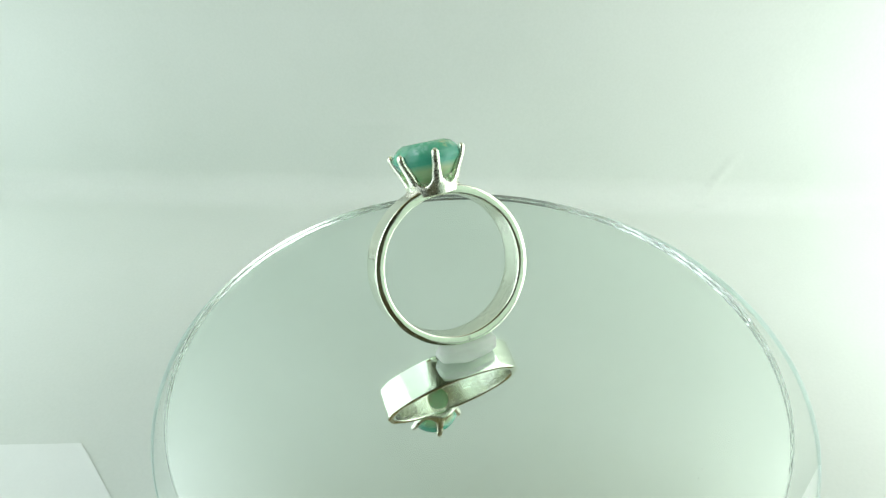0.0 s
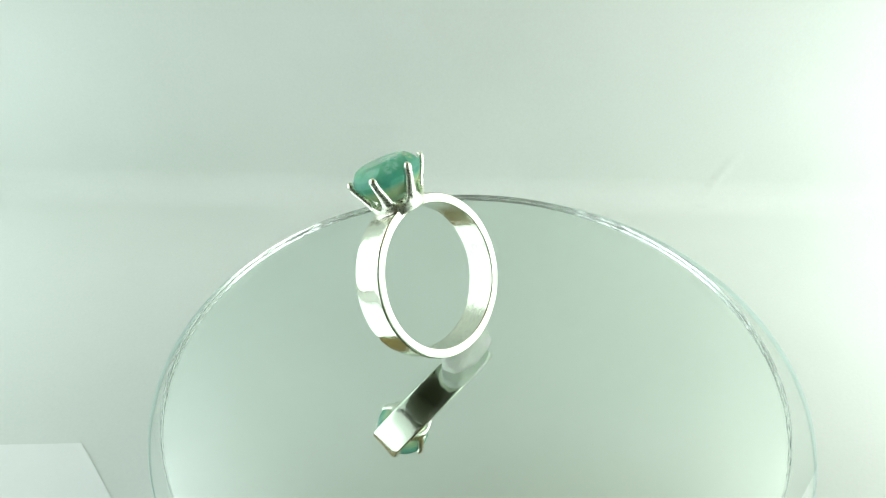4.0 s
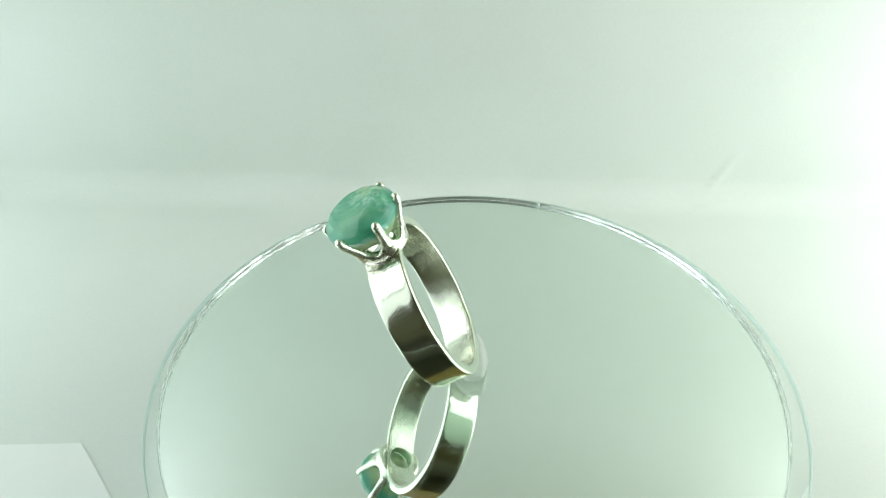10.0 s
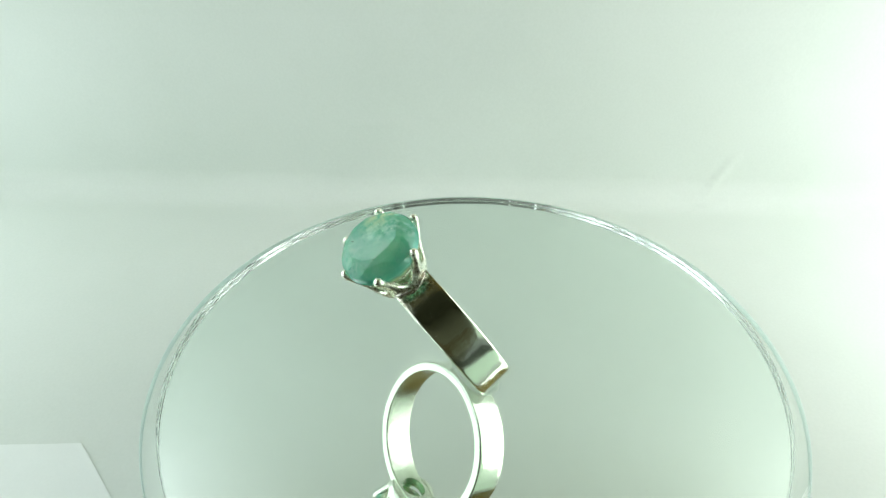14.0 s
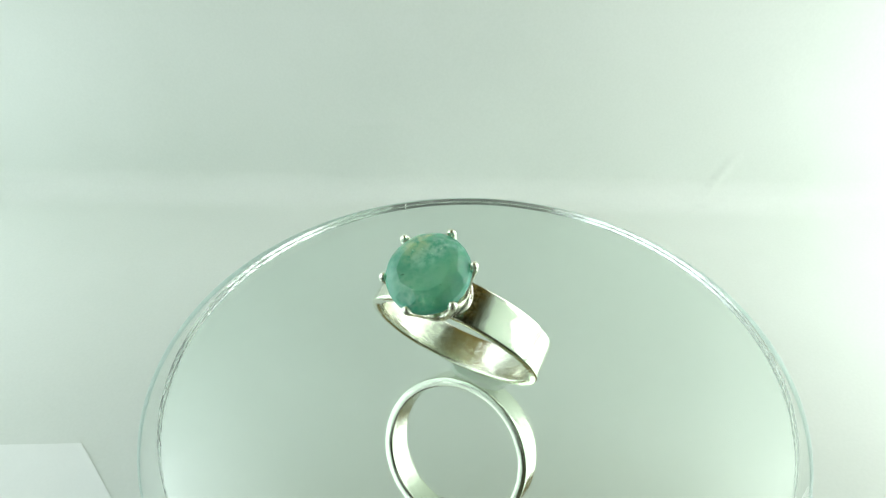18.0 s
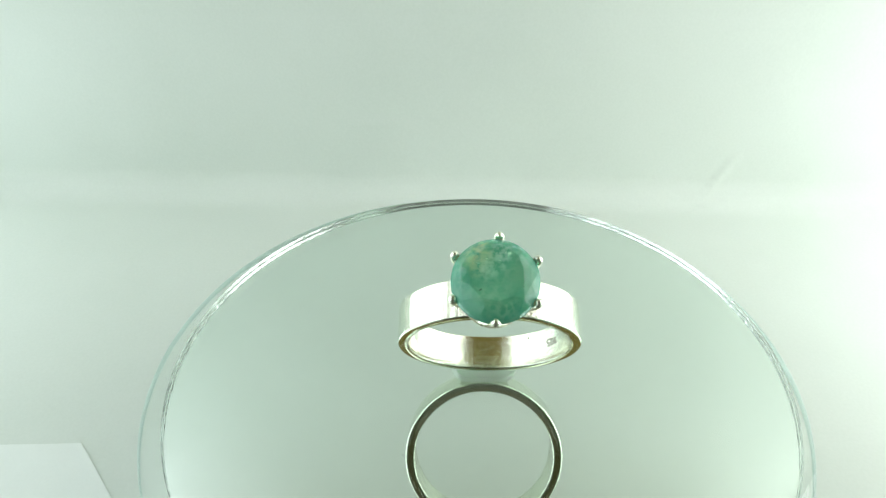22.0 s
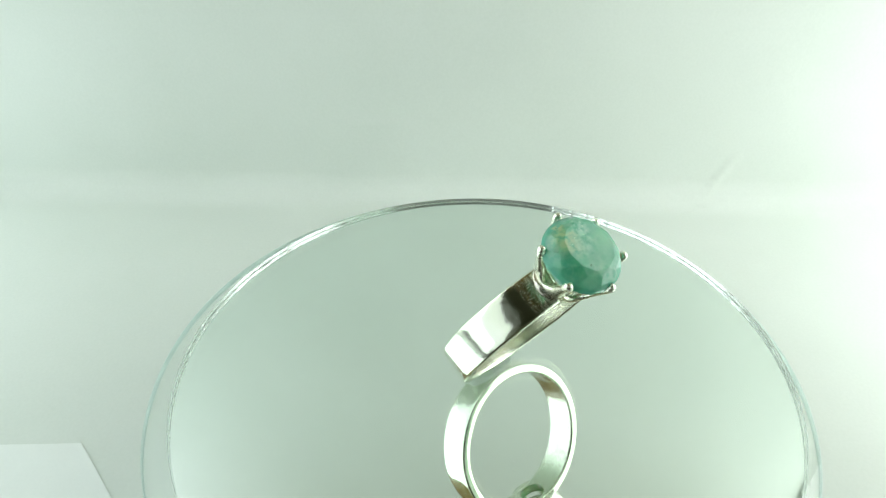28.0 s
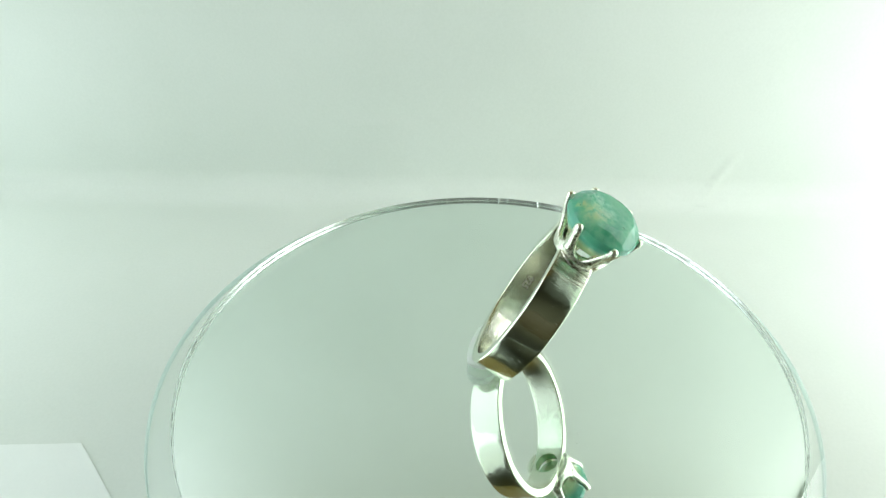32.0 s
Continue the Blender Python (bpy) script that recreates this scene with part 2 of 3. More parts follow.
def box_bm(x0, y0, z0, x1, y1, z1, bevel=0.0):
    bm = bmesh.new()
    bmesh.ops.create_cube(bm, size=1.0)
    for v in bm.verts:
        v.co = Vector(((x0, x1)[v.co.x > 0], (y0, y1)[v.co.y > 0], (z0, z1)[v.co.z > 0]))
    if bevel:
        bmesh.ops.bevel(bm, geom=list(bm.edges), offset=bevel, segments=2, affect="EDGES", profile=0.5)
    return bm


def revolve(profile, steps=128, wobble=None):
    """A turned body from (radius, height) pairs, closed by flat caps."""
    rings = []
    for k, (r, z) in enumerate(profile):
        ring = []
        for i in range(steps):
            a = 2 * math.pi * i / steps
            rr = r + (wobble(k, a) if wobble else 0.0)
            ring.append(Vector((rr * math.cos(a), rr * math.sin(a), z)))
        rings.append(ring)
    return loft(rings, closed=False)


# ---- the photo box and the room round it ----
FLOOR_Z = -25 * MM
BACK_Y = 78.2 * MM
SIDE_L, SIDE_R, TOP_Z, FRONT_Y, LID_Y = -0.138, 0.1185, 0.192, -0.056, -0.075
LEFT_END, RIGHT_END = -0.205, -0.152


def ridge(p, a, b, width, height, lean=0.0):
    """A soft fold in a sheet along the line a-b, fading at its ends."""
    ab, ap = (b[0] - a[0], b[1] - a[1]), (p[0] - a[0], p[1] - a[1])
    length = math.hypot(*ab)
    s = (ap[0] * ab[0] + ap[1] * ab[1]) / length ** 2
    d = (ap[0] * ab[1] - ap[1] * ab[0]) / length
    if s < -0.1 or s > 1.1:
        return 0.0
    fade = max(0.0, math.sin(math.pi * min(1, max(0, (s + 0.1) / 1.2)))) ** 0.5
    side = 1.0 if d > 0 else 1.0 - lean
    return height * fade * math.exp(-(d / (width * side + 1e-9)) ** 2)


def paper_backdrop():
    """One white sheet: it lies on the box's floor and turns up at the back."""
    bm = bmesh.new()
    profile = [(FRONT_Y + (BACK_Y - FRONT_Y) * i / 60, FLOOR_Z) for i in range(60)]
    r = 7.0 * MM
    profile = [p for p in profile if p[0] < BACK_Y - r]
    profile += [(BACK_Y - r + r * math.sin(a), FLOOR_Z + r - r * math.cos(a)) for a in [math.pi / 2 * i / 40 for i in range(41)]]
    profile += [(BACK_Y, FLOOR_Z + r + (TOP_Z - FLOOR_Z - r) * (i / 150) ** 1.25) for i in range(1, 151)]
    nx = 240
    rows = []
    for y, z in profile:
        row = []
        for i in range(nx + 1):
            x = SIDE_L + (SIDE_R - SIDE_L) * i / nx
            lift = 0.00035 * noise.noise(Vector((x * 22, y * 22, z * 22))) + 0.00012 * noise.noise(Vector((x * 90, y * 90, z * 90)))
            fold = 0.0
            bend = y - (BACK_Y - r) + z - FLOOR_Z
            if z > FLOOR_Z + 1e-6 and bend < 1.6 * r:
                fold += ridge((x, bend), (-0.150, 0.0078), (-0.015, 0.0066), 0.0007, 0.00005, 0.5)
                fold += ridge((x, bend), (0.040, 0.0074), (0.120, 0.0070), 0.0007, 0.00003, 0.5)
            if z > FLOOR_Z + 0.001:
                q = (x, z)
                fold += ridge(q, (0.0515, -0.0250), (0.0545, -0.0238), 0.0010, 0.0005, 0.6)
                fold += ridge(q, (0.0545, -0.0238), (0.0605, -0.0125), 0.0013, 0.0004, 0.6)
                fold += ridge(q, (0.0600, 0.0040), (0.0740, 0.0090), 0.0009, 0.0004, 0.6)
                fold += ridge(q, (-0.0310, -0.0050), (-0.0150, -0.0052), 0.0012, 0.0003, 0.5)
                row.append(bm.verts.new((x, y - lift - fold, z)))
            else:
                fold += ridge((x, y), (-0.115, 0.052), (-0.030, 0.046), 0.0016, 0.0003, 0.4)
                row.append(bm.verts.new((x, y, z + 0.4 * lift + fold)))
        rows.append(row)
    for a, b in zip(rows, rows[1:]):
        for i in range(nx):
            bm.faces.new((a[i], a[i + 1], b[i + 1], b[i]))
    return tagged(part("backdrop", bm, PAPER), "creased white paper sheet sweeping up behind the turntable", "backdrop", kind="structure")


paper_backdrop()

for name, dims, text in (
        ("wall_left", (SIDE_L - 0.006, LEFT_END, FLOOR_Z - 0.004, SIDE_L, BACK_Y + 0.012, 0.29), "white fabric side wall of the photo box"),
        ("wall_right", (SIDE_R, LID_Y - 0.0005, FLOOR_Z - 0.004, SIDE_R + 0.006, BACK_Y + 0.012, 0.174), "white fabric side wall of the photo box"),
        ("wall_right_front", (SIDE_R, RIGHT_END, FLOOR_Z - 0.004, SIDE_R + 0.006, LID_Y - 0.0006, 0.172), "white fabric side flap of the photo box"),
        ("wall_back", (SIDE_L, BACK_Y + 0.006, FLOOR_Z - 0.004, SIDE_R, BACK_Y + 0.012, TOP_Z), "white fabric back wall of the photo box"),
        ("floor", (SIDE_L, FRONT_Y, FLOOR_Z - 0.004, SIDE_R, BACK_Y + 0.006, FLOOR_Z - 0.0012), "white floor panel of the photo box")):
    tagged(part(name, box_bm(*dims), PANEL, smooth=False), text, "photo box", kind="structure")


def sloping_lid():
    """Cardboard laid over the back of the box; it slopes down to one side."""
    bm = box_bm(SIDE_L - 0.010, LID_Y, 0.0, SIDE_R + 0.010, BACK_Y + 0.014, 0.004)
    for v in bm.verts:
        v.co.z += 0.192 - 0.12 * v.co.x
    return tagged(part("ceiling", bm, KRAFT, smooth=False), "brown cardboard lid over the back of the photo box", "photo box", kind="structure")


sloping_lid()
TABLE_Z = FLOOR_Z - 0.0045
table = new("table")
table.location = (0, -0.1, -0.8)
tagged(table, "dark brown wooden table under the photo box", "table", kind="structure")
part("tabletop", box_bm(-0.7, -0.4, 0.8 + TABLE_Z - 0.030, 0.7, 0.4, 0.8 + TABLE_Z, 0.003), DARKWOOD, table, smooth=False)
for x in (-0.64, 0.64):
    for y in (-0.34, 0.34):
        part("leg", box_bm(x - 0.03, y - 0.03, 0.0, x + 0.03, y + 0.03, 0.8 + TABLE_Z - 0.0302, 0.004), DARKWOOD, table, smooth=False)
for name, dims in (("room_wall_front", (-2, -2.05, -0.8, 2, -2.0, 1.7)), ("room_wall_back", (-2, 2.0, -0.8, 2, 2.05, 1.7)),
                   ("room_wall_left", (-2.05, -2, -0.8, -2.0, 2, 1.7)), ("room_wall_right", (2.0, -2, -0.8, 2.05, 2, 1.7)),
                   ("room_floor", (-2, -2, -0.85, 2, 2, -0.8)), ("room_ceiling", (-2, -2, 1.7, 2, 2, 1.75))):
    tagged(part(name, box_bm(*dims), WALLS, smooth=False), "dim plain surface of the room outside the box", "room", kind="structure")

tagged(part("wood_panelling", box_bm(-0.40, -1.998, -0.8, 1.65, -1.965, 0.58, 0.004), WOOD, smooth=False), "brown wooden panelling on the wall of the room", "panelling", kind="structure")


# ---- paper card lying on the floor of the box ----
def loose_card():
    """A sheet of thin card; the edge that faces the turntable curls up a little."""
    corners = [Vector((x, y, 0)) for x, y in ((-62.1, 2.0), (-44.0, -16.5), (-63.0, -52.0), (-112.0, -52.0), (-112.0, -1.0))]
    tip, end = corners[0], corners[1]
    far, near = corners[4], corners[3]
    across, along, bm = 24, 30, bmesh.new()
    sheets = []
    for lift in (0.00005, 0.00010):
        rows = []
        for i in range(along + 1):
            f = i / along
            edge_at = tip.lerp(end, f * 2) if f <= 0.5 else end.lerp(corners[2], f * 2 - 1)
            back_at = far.lerp(near, f)
            row = []
            for j in range(across + 1):
                g = (j / across) ** 2
                p = edge_at.lerp(back_at, g)
                curl = 0.00008 * math.exp(-((p - edge_at).length / 3.0) ** 2) * (1 - 0.3 * f)
                row.append(bm.verts.new((p.x * MM, p.y * MM, FLOOR_Z + lift + curl)))
            rows.append(row)
        for a, b in zip(rows, rows[1:]):
            for j in range(across):
                bm.faces.new((a[j], a[j + 1], b[j + 1], b[j]))
        sheets.append(rows)
    low, high = sheets
    rim = [(i, 0) for i in range(along + 1)] + [(along, j) for j in range(1, across + 1)] + [(i, across) for i in range(along - 1, -1, -1)] + [(0, j) for j in range(across - 1, 0, -1)]
    for (i, j), (k, m) in zip(rim, rim[1:] + rim[:1]):
        bm.faces.new((low[i][j], low[k][m], high[k][m], high[i][j]))
    return tagged(part("paper_card", bm, CARD, smooth=False), "white paper card lying flat on the backdrop sheet", "card")


loose_card()


# Heights of the glass, in millimetres: the mirror's top and silvered back, the plate under it.
GLASS_TOP, SILVER_Z, GLASS_BOTTOM, PLATE_TOP, PLATE_BOTTOM = -0.30, -1.740, -1.750, -2.12, -4.12


# ---- the turntable ----
def build_turntable():
    top = new("turntable")
    top.location = (0, 0, FLOOR_Z + 0.0006)
    tagged(top, "low round white plastic turntable under the mirror", "turntable")
    z = -FLOOR_Z - 0.0006
    deck = z + PLATE_BOTTOM * MM
    part("body", revolve([(32.4 * MM, 0), (33.0 * MM, 0.0008), (33.0 * MM, deck - 0.0012), (32.8 * MM, deck - 0.0008), (32.4 * MM, deck - 0.0006)], 128), PLASTIC, top)
    platter = part("platter", revolve([(31.8 * MM, deck - 0.00055), (32.0 * MM, deck - 0.0004), (32.0 * MM, deck - 0.0001), (31.8 * MM, deck - 0.00002)], 96), PLASTIC, top)
    return top, platter


turntable, platter = build_turntable()

# ---- the mirror disc: clear glass over a silvered back ----
DISC = Vector((0.004, -0.917, 0)) * MM
GLASS_R, SILVER_R = 38.70, 38.60
# the cut edge: where along it the glass broke rough, in degrees round the disc, with how far each stretch reaches
ROUGH = ((225, 28, 1.0), (190, 13, 0.8), (173, 6, 0.6), (135, 11, 0.65), (107, 16, 0.5), (262, 18, 0.6), (60, 18, 0.35), (330, 22, 0.45))
NICKS = ((168.0, 0.25), (159.7, 0.2), (139.6, 0.2), (132.6, 0.3), (30.8, 0.25), (26.2, 0.25), (22.3, 0.25), (19.5, 0.22), (16.8, 0.22), (14.5, 0.22), (6.4, 0.3), (198.7, 0.3))


def rough_at(deg):
    """How rough the cut is at this place on the disc, 0 to 1."""
    best = 0.12
    for at, reach, depth in ROUGH:
        away = abs((deg - at + 180) % 360 - 180)
        best = max(best, depth * smooth_step(1.35 - away / reach))
    return best


def smooth_step(x):
    x = min(1.0, max(0.0, x))
    return x * x * (3 - 2 * x)


def build_mirror():
    top = new("mirror_disc")
    tagged(top, "round hand-cut mirror of clear glass with chipped edge", "mirror")
    levels = 9
    steps = 1800

    def edge(k, a):
        """The cut edge wanders; flakes have broken out of it along the rough stretches."""
        deg = math.degrees(a)
        rough = rough_at(deg)
        s, z = a * GLASS_R, 2.2 * k / (levels - 1)
        wander = 0.035 * noise.noise(Vector((math.cos(a) * 5, math.sin(a) * 5, 2)))
        ripple = 0.005 * noise.noise(Vector((s * 0.55, z * 0.7, 4)))
        flake = noise.noise(Vector((s * 0.50 + 0.9 * z, z * 1.5, 11)))
        splinter = noise.noise(Vector((s * 1.5 - 0.8 * z, z * 2.2, 23)))
        w = wander + ripple - rough * (0.17 * max(0.0, flake - 0.05) + 0.08 * max(0.0, splinter))
        for at, size in NICKS:
            away = abs((deg - at + 180) % 360 - 180) / 180 * math.pi * GLASS_R
            if away < size:
                w -= 0.055 * (1 - away / size)
        if k in (0, levels - 1):
            w -= 0.02 + 0.10 * rough * max(0.0, noise.noise(Vector((s * 2.1, k * 3.0, 37))))
        return w

    rings = []
    for k in range(levels):
        z = GLASS_TOP + (GLASS_BOTTOM - GLASS_TOP) * k / (levels - 1)
        ring_pts = []
        for i in range(steps):
            a = 2 * math.pi * i / steps
            r = (GLASS_R + edge(k, a)) * MM
            ring_pts.append(Vector((r * math.cos(a), r * math.sin(a), z * MM)) + DISC)
        rings.append(ring_pts)
    glass = part("glass", loft(rings, closed=False), GLASS, top, smooth=False)
    glass.data.materials.append(EDGE)
    glass.visible_shadow = False
    for p in glass.data.polygons:
        if len(p.vertices) == 4:
            p.material_index = 1
    # the silver ends in a ragged line at the edge
    bm = bmesh.new()
    rim = []
    for i in range(steps):
        a = 2 * math.pi * i / steps
        v = Vector((math.cos(a) * 14, math.sin(a) * 14, 3))
        r = SILVER_R + edge(levels - 1, a) + 0.16 * min(0.0, noise.noise(v * 9)) - 0.5 * max(0.0, noise.noise(v * 3.1) - 0.42)
        rim.append(bm.verts.new(Vector((r * MM * math.cos(a), r * MM * math.sin(a), SILVER_Z * MM)) + DISC))
    bm.faces.new(rim)
    part("silver_layer", bm, MIRROR, top, "bright silvered back of the mirror", smooth=False)
    # flaked bits of dark backing along the silver's edge
    rnd = random.Random(3)
    bm = bmesh.new()
    for _ in range(36):
        a = rnd.uniform(0, 2 * math.pi)
        r = SILVER_R - abs(rnd.gauss(0, 0.10)) - 0.02
        c = Vector((r * MM * math.cos(a), r * MM * math.sin(a), (SILVER_Z + 0.02) * MM)) + DISC
        out, along = Vector((math.cos(a), math.sin(a), 0)), Vector((-math.sin(a), math.cos(a), 0))
        s, e = rnd.uniform(0.03, 0.10) * MM, rnd.uniform(0.6, 3.0)
        corners = [c + out * s * rnd.uniform(0.5, 1.2) * math.cos(q) + along * s * e * rnd.uniform(0.5, 1.2) * math.sin(q) for q in (0, 1.2, 2.4, 3.7, 5.0)]
        bm.faces.new([bm.verts.new(p) for p in corners])
    tagged(part("backing_flakes", bm, PAINT, top, "dark flaked backing along the silver edge", smooth=False), kind="stuff")
    return top


mirror = build_mirror()


# ---- the thick glass plate of the turntable, under the mirror ----
def build_plate():
    c = Vector((-0.65, -0.548, 0)) * MM
    prof = [(41.15, PLATE_TOP), (41.22, PLATE_TOP - 0.02), (41.24, PLATE_TOP - 0.08), (41.24, PLATE_BOTTOM + 0.08), (41.22, PLATE_BOTTOM + 0.02), (41.15, PLATE_BOTTOM)]
    rings = []
    for k, (r, z) in enumerate(prof):
        ring_pts = []
        for i in range(360):
            a = 2 * math.pi * i / 360
            rr = (r + 0.012 * noise.noise(Vector((math.cos(a) * 9, math.sin(a) * 9, k * 0.4)))) * MM
            ring_pts.append(Vector((rr * math.cos(a), rr * math.sin(a), z * MM)) + c)
        rings.append(ring_pts)
    plate = part("glass_plate", loft(rings, closed=False), PLATE_GLASS, smooth=True)
    plate.data.materials.append(TEAL)
    for p in plate.data.polygons:
        if len(p.vertices) == 4:
            p.material_index = 1
        else:
            p.use_smooth = False
    for e in plate.data.edges:
        heights = [plate.data.vertices[i].co.z for i in e.vertices]
        if min(heights) > (PLATE_TOP - 0.0001) * MM or max(heights) < (PLATE_BOTTOM + 0.0001) * MM:
            e.use_edge_sharp = True
    plate.visible_shadow = False
    return tagged(plate, "round clear glass plate with pale green edge", "glass plate")


plate = build_plate()

# ---- the ring ----
RING_O = Vector((1.480, -6.467, 9.986)) * MM
N_AX = Vector((0.03212, -0.47015, 0.88200)).normalized()
U_AX = Vector((0.06194, -0.87983, -0.47124)).normalized()
V_AX = N_AX.cross(U_AX).normalized()
U_AX = V_AX.cross(N_AX)
R_OUT, R_IN, HALF_W = 10.2, 9.02, 2.13
FOOT = RING_O - N_AX * R_OUT * MM
FOOT.z = 0.0
TIPS = {174.56: (0.004, -0.024, 0.098), 116.86: (0.038, 0.023, 0.005), 58.80: (0.064, -0.055, 0.034),
        -0.89: (-0.009, 0.167, 0.097), -63.98: (0.019, 0.091, -0.140), -122.03: (-0.072, 0.030, 0.028)}
TIP_H, TIP_R = 14.565, 4.446


def rp(n, u, v):
    """A place in the ring's own axes (millimetres), in its thing's space."""
    return RING_O - FOOT + (N_AX * n + U_AX * u + V_AX * v) * MM


def hp(angle, r, h):
    """A place round the head: angle from U towards V, radius, height along N."""
    return rp(h, r * math.cos(angle), r * math.sin(angle))


def band_bm():
    prof = []
    for cx, cy, rr, a0 in ((R_OUT - 0.21, HALF_W - 0.21, 0.21, 0), (R_IN + 0.2, HALF_W - 0.2, 0.2, 90), (R_IN + 0.2, -HALF_W + 0.2, 0.2, 180), (R_OUT - 0.21, -HALF_W + 0.21, 0.21, 270)):
        for k in range(5):
            a = radians(a0 + 22.5 * k)
            prof.append((cx + rr * math.cos(a), cy + rr * math.sin(a)))
    dense = []
    for i, p in enumerate(prof):
        q = prof[(i + 1) % len(prof)]
        gap = math.hypot(q[0] - p[0], q[1] - p[1])
        steps = max(1, int(gap / 0.5))
        dense += [(p[0] + (q[0] - p[0]) * s / steps, p[1] + (q[1] - p[1]) * s / steps) for s in range(steps)]
    rings = []
    n = 260
    for i in range(n):
        phi = 2 * math.pi * i / n
        v = Vector((math.cos(phi) * 1.9, math.sin(phi) * 1.9, 0))
        dr = 0.035 * noise.noise(v + Vector((5, 0, 0)))
        dw = 0.05 * noise.noise(v * 1.3 + Vector((0, 7, 0)))
        ring = []
        for r, a in dense:
            side = max(0.0, 1 - ((r - (R_OUT + R_IN) / 2) / 0.48) ** 2)
            a += math.copysign(0.055 * side, a) if abs(a) > HALF_W - 0.01 else 0.0
            bow = 0.012 * noise.noise(v * 3 + Vector((0, 0, a * 0.8)))
            ring.append(rp((r + dr + bow) * math.cos(phi), a * (1 + dw / HALF_W), (r + dr + bow) * math.sin(phi)))
        rings.append(ring)
    return pierced(loft(rings))


def pierced(bm):
    """Drills the round hole through the band under the stone."""
    bmesh.ops.recalc_face_normals(bm, faces=bm.faces)
    drill = loft([[rp(h, 1.7 * math.cos(a), 1.7 * math.sin(a)) for a in [2 * math.pi * i / 40 for i in range(40)]] for h in (8.0, 11.5)], closed=False)
    bmesh.ops.recalc_face_normals(drill, faces=drill.faces)
    made = []
    for name, b in (("blank", bm), ("drill", drill)):
        me = bpy.data.meshes.new(name)
        b.to_mesh(me)
        b.free()
        ob = bpy.data.objects.new(name, me)
        scene.collection.objects.link(ob)
        made.append(ob)
    cut = made[0].modifiers.new("hole", "BOOLEAN")
    cut.operation, cut.object = "DIFFERENCE", made[1]
    me = bpy.data.meshes.new_from_object(made[0].evaluated_get(bpy.context.evaluated_depsgraph_get()))
    out = bmesh.new()
    out.from_mesh(me)
    for ob in made:
        old = ob.data
        bpy.data.objects.remove(ob)
        bpy.data.meshes.remove(old)
    bpy.data.meshes.remove(me)
    for e in out.edges:
        if len(e.link_faces) == 2 and e.calc_face_angle(0) > radians(35):
            e.smooth = False
    return out


def wall_radius(h):
    return 3.10 + (h - 9.3) * 0.245 + 0.10 * smooth_step((h - 12) / 2)


def basket_bm():
    """The scalloped cup: low between the claws, rising into them."""
    angles = sorted(radians(a) % (2 * math.pi) for a in TIPS)
    steps, levels = 288, 8
    outer, inner = [[] for _ in range(levels)], [[] for _ in range(levels)]
    for i in range(steps):
        a = 2 * math.pi * i / steps
        d = min(abs((a - b + math.pi) % (2 * math.pi) - math.pi) for b in angles)
        s = min(1.0, max(0.0, (radians(30) - d) / radians(23)))
        top = 10.45 + 2.0 * (1 - math.sqrt(max(0.0, 1 - s * s)))
        for k in range(levels):
            f = k / (levels - 1)
            h = 9.2 + (top - 9.2) * f
            r = wall_radius(h)
            round_off = 0.12 * smooth_step((f - 0.7) / 0.3)
            outer[k].append(hp(a, r - round_off, h))
            inner[k].append(hp(a, r - 0.75 + round_off, h + 0.02))
    return loft(outer + inner[::-1])


def solder_bm(way):
    """An uneven fillet where the head meets the band."""
    bm = bmesh.new()
    bmesh.ops.create_icosphere(bm, subdivisions=4, radius=1.0)
    for vert in bm.verts:
        c = vert.co.copy()
        lump = 1 + 0.22 * noise.noise(c * 2.2 + Vector((way * 4, 0, 0))) + 0.10 * noise.noise(c * 6)
        u = c.x * 2.0
        reach = math.sqrt(max(0.5, 3.12 ** 2 - u * u * 0.9))
        phi = (reach + 0.12 + c.y * 0.46 * lump) / R_OUT
        r = R_OUT + 0.02 + c.z * 0.34 * lump
        vert.co = rp(r * math.cos(phi), u, way * r * math.sin(phi))
    return bm


def claw_bm(angle, shift):
    tip = hp(radians(angle), TIP_R, TIP_H) + Vector(shift) * MM
    a = radians(angle)
    radial = U_AX * math.cos(a) + V_AX * math.sin(a)
    side = N_AX.cross(radial).normalized()
    end_r, end_h = (tip - rp(0, 0, 0)).dot(radial) / MM, (tip - rp(0, 0, 0)).dot(N_AX) / MM
    slip = (tip - rp(0, 0, 0)).dot(side) / MM
    path = []
    for k in range(13):
        f = k / 12
        h = 10.6 + (end_h - 0.30 - 10.6) * f
        r = wall_radius(h) - 0.36 + (end_r - wall_radius(end_h - 0.3) + 0.42) * smooth_step(f)
        path.append((r, h, slip * f, 0.74 - 0.23 * smooth_step(f * 1.3), 0.46 - 0.03 * f))
    r0, h0 = path[-1][0], path[-1][1]
    for k in range(1, 7):
        g = radians(15 * k)
        path.append((r0 - 0.34 * (1 - math.cos(g)), h0 + 0.34 * math.sin(g), slip, 0.48 * math.cos(g * 0.93) + 0.02, 0.42 * math.cos(g * 0.93) + 0.02))
    rings = []
    for i, (r, h, s, ws, wr) in enumerate(path):
        b = path[min(i + 1, len(path) - 1)]
        c = path[max(i - 1, 0)]
        along = (radial * (b[0] - c[0]) + N_AX * (b[1] - c[1])).normalized()
        out = along.cross(side).normalized()
        centre = rp(0, 0, 0) + (radial * r + N_AX * h + side * s) * MM
        rings.append([centre + (side * ws * math.cos(t) + out * wr * math.sin(t)) * MM for t in [2 * math.pi * j / 14 for j in range(14)]])
    return loft(rings, closed=False)


